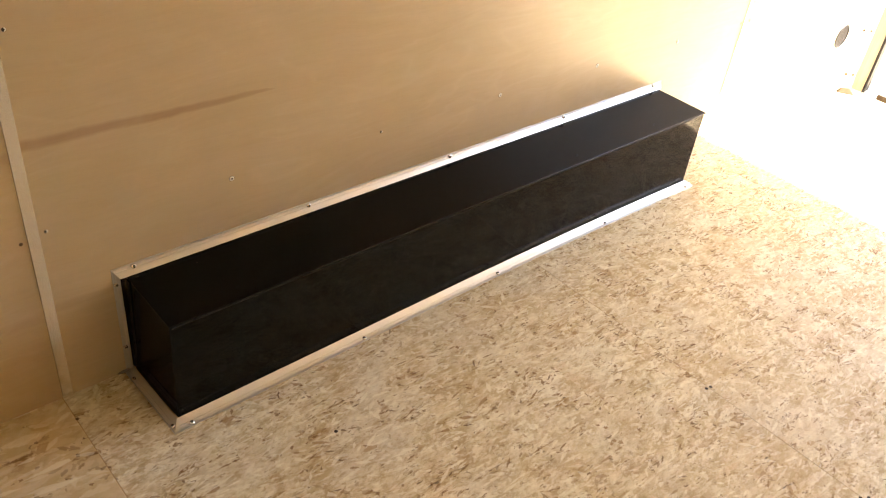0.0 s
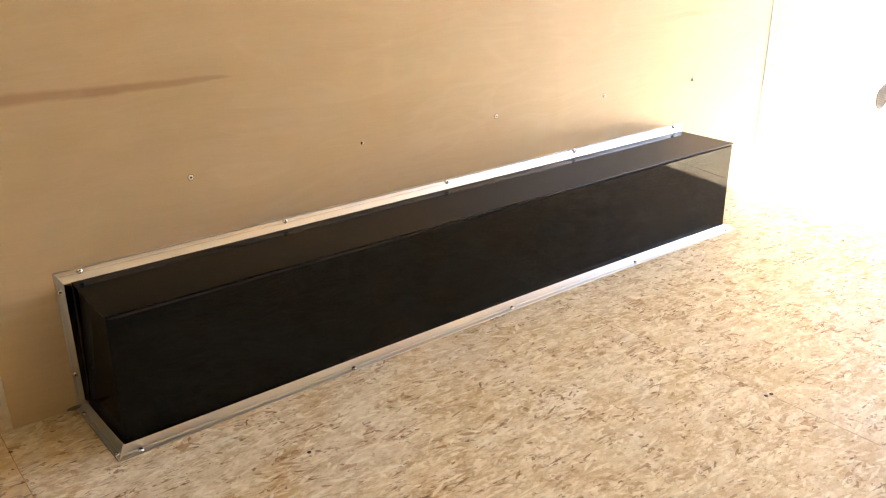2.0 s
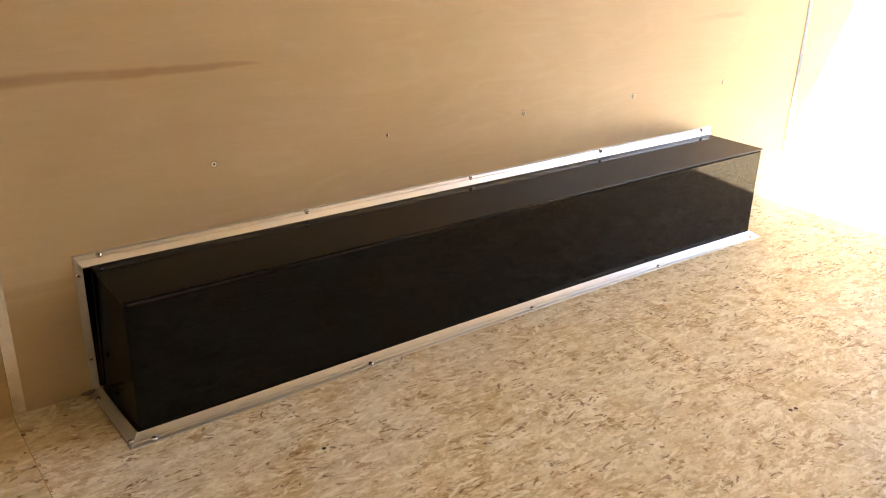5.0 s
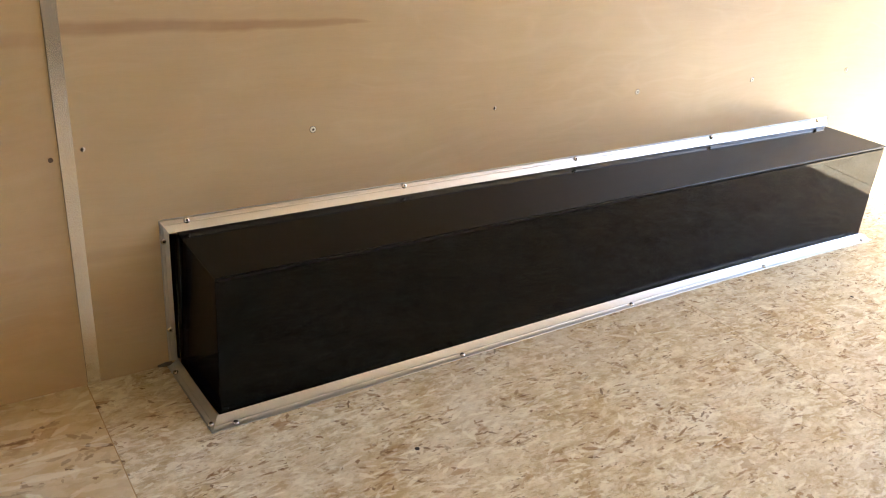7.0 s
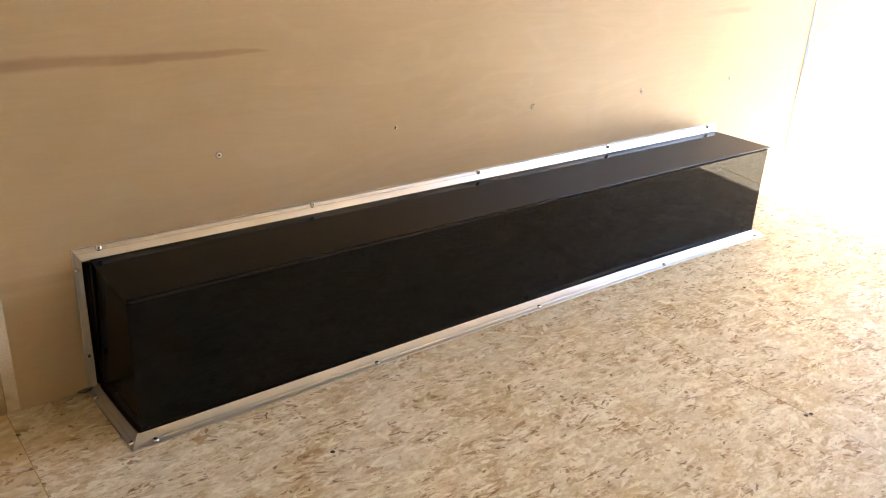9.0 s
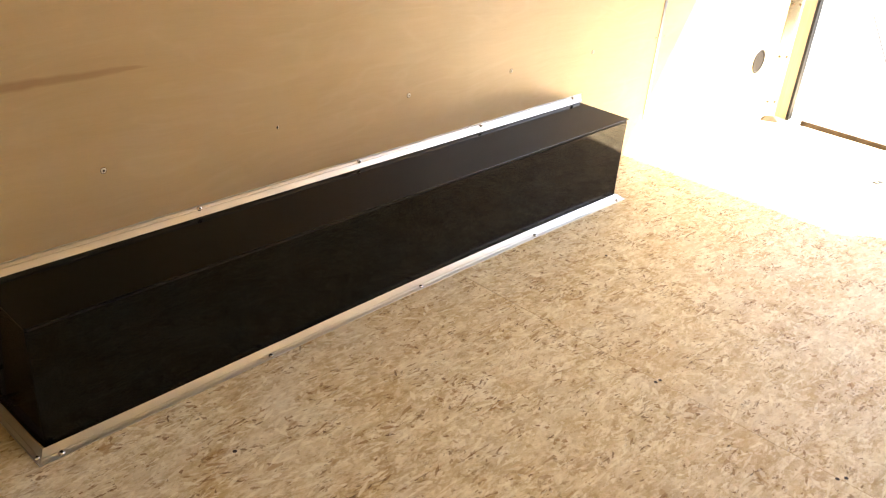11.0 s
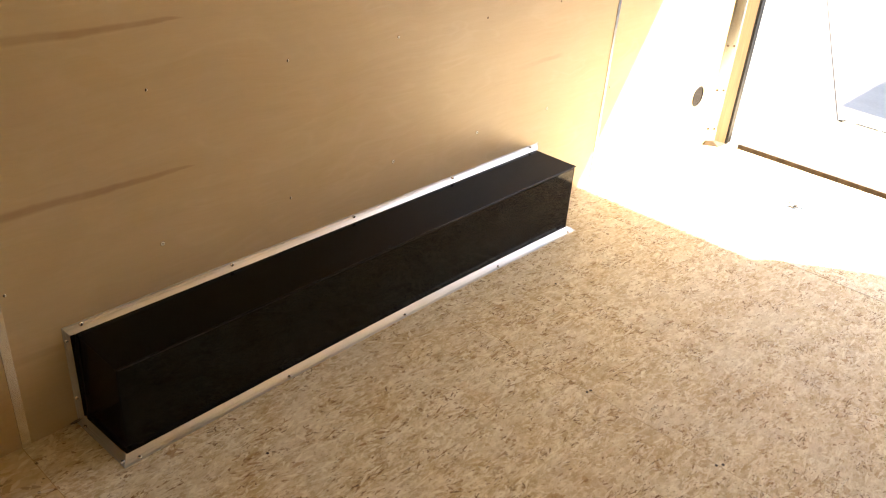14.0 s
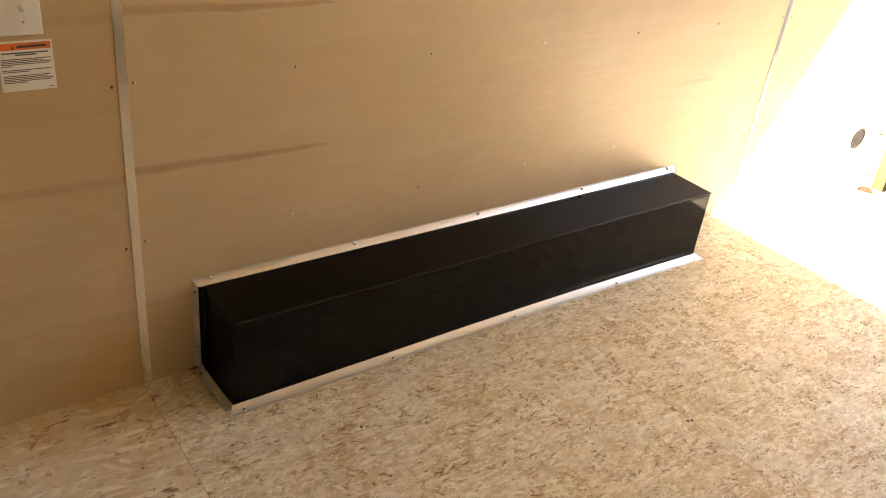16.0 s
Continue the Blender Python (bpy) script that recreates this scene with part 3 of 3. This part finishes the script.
part("ramp_panel", prism(slab(0.004, 1.675, -0.045, 0.0), "x", 0.135, WIDE - 0.135), BOARD, ramp)
part("edge_board", prism(slab(-0.018, 0.003, -0.08, 0.002), "x", 0.130, WIDE - 0.130), DARK_WOOD, ramp, "bare brown wood edge")
part("flap", prism(slab(1.722, 2.26, -0.035, -0.004), "x", 0.16, WIDE - 0.16), DULL_ALU, ramp)
for i in range(12):
    x = 0.22 + i * 0.175
    bm = prism(slab(1.676, 1.721, -0.03, 0.003), "x", x, x + 0.15)
    part("hinge", bm, DARK, ramp)
part("bumper", prism(slab(1.60, 1.672, 0.0005, 0.014), "x", 0.140, 0.165), RUBBER, ramp)

# ---- outside ----
bm = bmesh.new()
bmesh.ops.create_grid(bm, x_segments=24, y_segments=24, size=160, matrix=Matrix.Translation((1.2, 3.0, -0.47)))
tagged(part("ground", bm, CONCRETE), "sunlit pale concrete yard", "ground", kind="structure")


# a sawn joint runs across the yard
joint = part("yard_joint", box((-0.0035, -5.0, 0.0), (0.0035, 5.0, 0.004)), DARK, None)
joint.matrix_basis = pose(-0.95, 7.97, -0.4698, 0, 0, 22)
tagged(joint, "thin dark sawn joint in the concrete yard", "joint", kind="structure")

# a long unseen block, added beyond the yard to cast the shadow across the concrete
shed = empty("shed", "unseen plain pale block added to shade the yard", "shed")
part("wall", box((2.42, 8.03, -0.47), (7.5, 19.0, 2.95)), BLOCKER_WALL, shed)
part("roof", prism([(2.40, 2.951), (7.52, 2.951), (7.52, 3.0), (4.96, 3.25), (2.40, 3.0)], "y", 8.01, 19.02), DULL_ALU, shed)


# ---- wheel box ----
def sag(u):
    """How far the foot of the box is drawn in along its length, u from 0 to 1."""
    return 0.0112 * math.sin(math.pi * min(1.0, max(0.0, u)) ** 1.3)


def cove(points, along, across, up, start, stop, base, steps=1, bend=None):
    """A flange of cove section. points: (outward, height) from the box's edge; it runs along from start(outward) to stop(outward), so that corners are mitred.
    bend: how far it is drawn in, by the share of its length."""
    bm = bmesh.new()
    skin = 0.0011
    ring = [(o, h) for o, h in points] + [(o + 0.0002, max(0.0002, h - skin)) for o, h in reversed(points)]
    rings = []
    for k in range(steps + 1):
        f = k / steps
        drawn = bend(f) if bend else 0.0
        rings.append([bm.verts.new(Vector(base) + Vector(across) * (o - drawn) + Vector(up) * h + Vector(along) * (start(o) * (1 - f) + stop(o) * f)) for o, h in ring])
    n = len(ring)
    for a, b in zip(rings, rings[1:]):
        for i in range(n):
            j = (i + 1) % n
            bm.faces.new((a[i], a[j], b[j], b[i]))
    bm.faces.new(rings[0][::-1]), bm.faces.new(rings[-1])
    return bm


def section(wide, high):
    """The cove: steep by the box, curving out flat, with a small raised lip."""
    curve = [(k / 32 * 0.88, (1 - k / 32) ** 1.3) for k in range(33)]
    curve = [(o, h + 0.0008 / high * max(0.0, 1 - abs(o - 0.58) / 0.05)) for o, h in curve]
    return [(wide * o, high * h + 0.0007) for o, h in curve] + [(wide * 0.91, 0.0008), (wide * 0.935, 0.0015), (wide * 0.97, 0.0017), (wide * 0.995, 0.0013), (wide, 0.0006)]


def wheel_box(label):
    """A black gloss box over the wheels, edged with aluminium coving."""
    root = empty("wheel_box", label, "wheel box", "wheel boxes along the walls")
    L0, L1, D, H, T = 0.021, 1.858, 0.2015, 0.2700, 0.0020

    part("top_panel", box((0.0095, L0 - 0.0005, H - T - 0.0010), (D + 0.0006, L1 + 0.0016, H), 0.0010, segments=2), BLACK_SHEET, root)
    # the top sheet is folded over at the front, in a tight round
    bm = lathe([(0.0, L0 - 0.0005), (0.0020, L0 - 0.0003), (0.0022, L0 + 0.0008), (0.0022, L1 + 0.0003), (0.0020, L1 + 0.0014), (0.0, L1 + 0.0016)], 16)
    bmesh.ops.transform(bm, matrix=Matrix.Translation((D + 0.0008, 0, H - 0.0021)) @ Matrix.Rotation(radians(-90), 4, "X"), verts=bm.verts)
    smooth(part("fold", bm, BLACK_FOLD, root), 50)
    # front sheet, a little bowed along its length, with a dark joint under the top sheet
    bm = bmesh.new()
    nu, nv = 28, 6
    grid = []
    for i in range(nu + 1):
        u = i / nu
        line = []
        for j in range(nv + 1):
            w = j / nv
            bow = 0.0011 * math.sin(math.pi * w) * math.sin(3.3 * math.pi * u + 0.4)
            line.append(bm.verts.new((D - 0.0008 + bow - sag(u) * (1 - w), L0 + 0.001 + u * (L1 - L0 - 0.002), 0.006 + w * (H - 0.0158))))
        grid.append(line)
    for i in range(nu):
        for j in range(nv):
            bm.faces.new((grid[i][j], grid[i + 1][j], grid[i + 1][j + 1], grid[i][j + 1]))
    bmesh.ops.solidify(bm, geom=bm.faces[:], thickness=0.0014)
    smooth(part("front_panel", bm, BLACK, root))
    for y in (L0 + 0.0016, L1 - 0.0066):
        part("corner_angle", box((D - 0.0068, y, 0.008), (D - 0.0026, y + 0.005, H - T - 0.0004)), BLACK, root)
    part("joint", box((D - 0.010, L0 + 0.007, H - 0.0130), (D - 0.0042, L1 - 0.007, H - T - 0.0003)), DARK, root)
    for y, s in ((L0, 1), (L1, -1)):
        bm = bmesh.new()
        grid = []
        for i in range(9):
            u = i / 8
            line = []
            for j in range(9):
                w = j / 8
                bow = 0.0016 * math.sin(math.pi * u) * math.sin(math.pi * w)
                line.append(bm.verts.new((0.011 + u * (D - 0.0130), y + s * (0.0007 + bow - (0.0058 * (1 - u) + 0.003 * (1 - u ** 5)) * (1 - w)), 0.006 + w * (H - 0.0090))))
            grid.append(line)
        for i in range(8):
            for j in range(8):
                bm.faces.new((grid[i][j], grid[i + 1][j], grid[i + 1][j + 1], grid[i][j + 1]))
        bmesh.ops.solidify(bm, geom=bm.faces[:], thickness=0.0012)
        end = smooth(part("end_panel", bm, BLACK_SHEET, root))
        # folded edge where the end sheet turns along the wall
        bm = prism([(0.003, y - s * 0.0110), (0.014, y - s * 0.0030), (0.024, y - s * 0.0016), (0.025, y - s * 0.0001), (0.015, y + s * 0.0008), (0.003, y + s * 0.0008)], "z", 0.016, H - 0.006)
        for v in bm.verts:
            v.co.y -= s * 0.0053 * (1 - v.co.z / H)
        part("fold", bm, BLACK, end)

    X, Y, Z = (1, 0, 0), (0, 1, 0), (0, 0, 1)
    W_UP, W_SIDE, W_FLOOR = 0.0214, 0.0130, 0.0290
    upper = smooth(part("flange", cove(section(W_UP, 0.0120), Y, Z, X, lambda o: L0 - 0.0138 - o * 0.607, lambda o: L1 + 0.013 + o * 0.55, (0.0003, 0, H)), ALU, root, "bare aluminium coving along the wall"), 50)
    for y in (0.041, 0.477, 0.930, 1.389, 1.834):
        shared("screw", PAN, upper, pose(0.0037, y, 0.2848) @ Matrix.Rotation(radians(62), 4, "Y"))
    lower = smooth(part("flange", cove(section(W_FLOOR, 0.0118), Y, X, Z, lambda o: L0 - 0.0060 - o * 0.69, lambda o: L1 + 0.0060 + o * 0.55, (D + 0.0010, 0, 0.0003), 40, sag), ALU, root, "bare aluminium coving along the floor"), 50)
    for y in (0.039, 0.503, 0.968, 1.431, 1.843):
        shared("screw", PAN, lower, pose(0.2232 - sag((y - L0) / (L1 - L0)), y, 0.0025) @ Matrix.Rotation(radians(16), 4, "Y"))
    for y, s in ((L0, -1), (L1, 1)):
        up = smooth(part("flange", cove(section(W_SIDE, 0.0100), Z, (0, s, 0), X, lambda o: 0.013 - o * 0.3, lambda o: H + o * W_UP / W_SIDE, (0.0003, y + s * 0.0138, 0)), ALU, root), 50)
        for z in (0.252, 0.076):
            shared("screw", PAN, up, pose(0.0030, y + s * 0.0208, z) @ Matrix.Rotation(radians(86), 4, "Y") @ Matrix.Rotation(radians(s * -14), 4, "X"))
        low = smooth(part("flange", cove(section(0.0200, 0.0118), (1, -s * 0.027, 0), (0, s, 0), Z, lambda o: 0.004, lambda o: D + 0.0010 + o * 1.45, (0, y + s * 0.0115, 0.0003)), ALU, root), 50)
        for x in (0.034, 0.209):
            shared("screw", PAN, low, pose(x, y + s * (0.0255 - 0.027 * x), 0.0026) @ Matrix.Rotation(radians(s * -16), 4, "X"))
    # smear of sealant in the corner
    bm = bmesh.new()
    bmesh.ops.create_icosphere(bm, subdivisions=3, radius=1)
    for v in bm.verts:
        k = 1 + 0.35 * noise.noise(v.co * 2.3)
        v.co = Vector((0.0016 + 0.0022 * v.co.x * k, -0.012 + 0.015 * v.co.y * k, 0.004 + 0.0042 * v.co.z * k + 0.0015 * noise.noise(v.co * 5)))
    smooth(part("sealant", bm, SEALANT, root, "dark grey smear of sealant"), 80)
    return root


near_box = wheel_box("long black gloss wheel box with bare aluminium edging")
far_box = copy_thing(near_box, pose(WIDE, 1.868, 0, 0, 0, 180))
tagged(far_box, "long black gloss wheel box with aluminium edging against the facing wall")


# ---- things on the wall ----
def switch_plate():
    root = empty("light_switch", "ivory plastic double switch plate with toggles", "light switch")
    yc, zc = -0.343, 1.011
    smooth(part("plate", box((0.0004, yc - 0.058, zc - 0.057), (0.0058, yc + 0.058, zc + 0.057), 0.0026, segments=3), WHITE_PLASTIC, root), 50)
    for dy in (-0.023, 0.023):
        part("toggle_slot", box((0.0050, yc + dy - 0.005, zc - 0.012), (0.0064, yc + dy + 0.005, zc + 0.012), 0.0008), WHITE_PLASTIC, root)
        t = part("toggle", box((0.0, -0.0036, -0.0045), (0.0120, 0.0036, 0.0045), 0.0012), WHITE_PLASTIC, root)
        t.matrix_basis = pose(0.0055, yc + dy, zc + 0.001, 0, 28, 0)
        for dz in (-0.030, 0.030):
            shared("screw", PAN, root, pose(0.0052, yc + dy, zc + dz) @ TO_X @ Matrix.Scale(0.55, 4))
    return root


def warning_label():
    root = empty("warning_label", "white paper safety label with an orange band, stuck on plywood", "label")
    y0, y1, z0, z1 = -0.374, -0.271, 0.839, 0.943
    sheet = part("sheet", box((0.0004, y0, z0), (0.0009, y1, z1)), PAPER, root)
    part("band", box((0.00095, y0 + 0.003, z1 - 0.0185), (0.0012, y1 - 0.003, z1 - 0.0045)), ORANGE, sheet)
    part("mark", prism([(y0 + 0.026, z1 - 0.0165), (y0 + 0.032, z1 - 0.0165), (y0 + 0.029, z1 - 0.0085)], "x", 0.00125, 0.0014), INK, sheet)
    part("bar", box((0.00125, y0 + 0.036, z1 - 0.0145), (0.0014, y1 - 0.012, z1 - 0.0095)), INK, sheet)
    rows = [(0.0235, 0.006, 0.094, 0.0026), (0.0275, 0.032, 0.072, 0.0026), (0.0365, 0.004, 0.098, 0.0017), (0.0400, 0.004, 0.082, 0.0017), (0.0435, 0.004, 0.099, 0.0017),
            (0.0470, 0.004, 0.094, 0.0017), (0.0505, 0.004, 0.024, 0.0017), (0.0590, 0.004, 0.098, 0.0017), (0.0625, 0.004, 0.056, 0.0017), (0.0710, 0.004, 0.092, 0.0017),
            (0.0745, 0.004, 0.086, 0.0017), (0.0780, 0.004, 0.099, 0.0017), (0.0815, 0.004, 0.094, 0.0017), (0.0850, 0.004, 0.048, 0.0017), (0.0980, 0.088, 0.099, 0.0011)]
    for d, a, b, t in rows:
        part("bar", box((0.00095, y0 + a, z1 - d - t), (0.0011, y0 + b, z1 - d)), INK, sheet)
    return root


def round_vent():
    root = empty("round_vent", "round dark grey louvred vent set in the plywood wall", "vent")
    m = pose(0.0005, 3.214, 0.199) @ TO_X
    rim = smooth(part("rim", lathe([(0.0440, 0.0), (0.0525, 0.0), (0.0530, 0.0016), (0.0515, 0.0036), (0.0460, 0.0042), (0.0440, 0.0030), (0.0440, 0.0)], 40), VENT_GREY, root))
    rim.matrix_basis = m
    back = part("backing", lathe([(0.0, 0.0002), (0.0438, 0.0002), (0.0438, 0.0006), (0.0, 0.0006)], 40), DARK, root)
    back.matrix_basis = m
    for k in range(-5, 6):
        h = k * 0.0076
        half = math.sqrt(max(0.0, 0.0436 ** 2 - h * h))
        bm = prism([(0.0010, h - 0.0022), (0.0040, h + 0.0004), (0.0040, h + 0.0014), (0.0010, h - 0.0008)], "y", -half, half)
        s = part("slat", bm, VENT_GREY, root)
        s.matrix_basis = pose(0.0005, 3.214, 0.199)
    return root


def tie_down():
    """A recessed floor ring for straps."""
    root = empty("tie_down_ring", "small steel tie-down ring recessed in the floor", "tie-down")
    m = pose(0.692, 2.936, floor_z(2.936) + 0.0006, -math.degrees(math.atan(SLOPE)), 0, 0)
    root.matrix_basis = m
    plate = smooth(part("plate", box((-0.050, -0.052, 0.0), (0.050, 0.052, 0.0022), 0.0010), STEEL, root))
    smooth(part("pan", lathe([(0.0, 0.0023), (0.030, 0.0023), (0.0315, 0.0034), (0.033, 0.0024), (0.034, 0.0022)], 28), STEEL, root))
    # slots are raised bars; the shade inside them is painted in near-black
    part("slot", box((-0.020, 0.012, 0.0026), (0.026, 0.028, 0.0034)), RUBBER, root)
    part("slot", box((-0.034, -0.026, 0.0026), (-0.004, -0.012, 0.0034)), RUBBER, root)
    bm = bmesh.new()
    n, k, r, w = 28, 8, 0.022, 0.0038
    for i in range(n):
        a = 2 * math.pi * i / n
        for j in range(k):
            b = 2 * math.pi * j / k
            bm.verts.new(((r + w * math.cos(b)) * math.cos(a), -0.006 + 0.8 * (r + w * math.cos(b)) * math.sin(a), 0.0066 + w * math.sin(b)))
    bm.verts.ensure_lookup_table()
    for i in range(n):
        for j in range(k):
            bm.faces.new([bm.verts[q] for q in (i * k + j, (i + 1) % n * k + j, (i + 1) % n * k + (j + 1) % k, i * k + (j + 1) % k)])
    smooth(part("ring", bm, STEEL, root), 80)
    for x in (-0.041, 0.041):
        for y in (-0.043, 0.043):
            shared("screw", PAN, root, pose(x, y, 0.0022))
    return root


switch_plate()
warning_label()
round_vent()
tie_down()

# ---- floor screws along the joints, set below the surface ----
for x, y in ((0.075, -0.148), (0.835, 1.103), (1.247, 1.110), (0.420, 0.276), (0.418, 1.500), (0.832, 1.089), (1.236, 1.094)):
    shared("screw", HOLE if x > 0.1 else PIT, floor, pose(x, y, 0.0004))
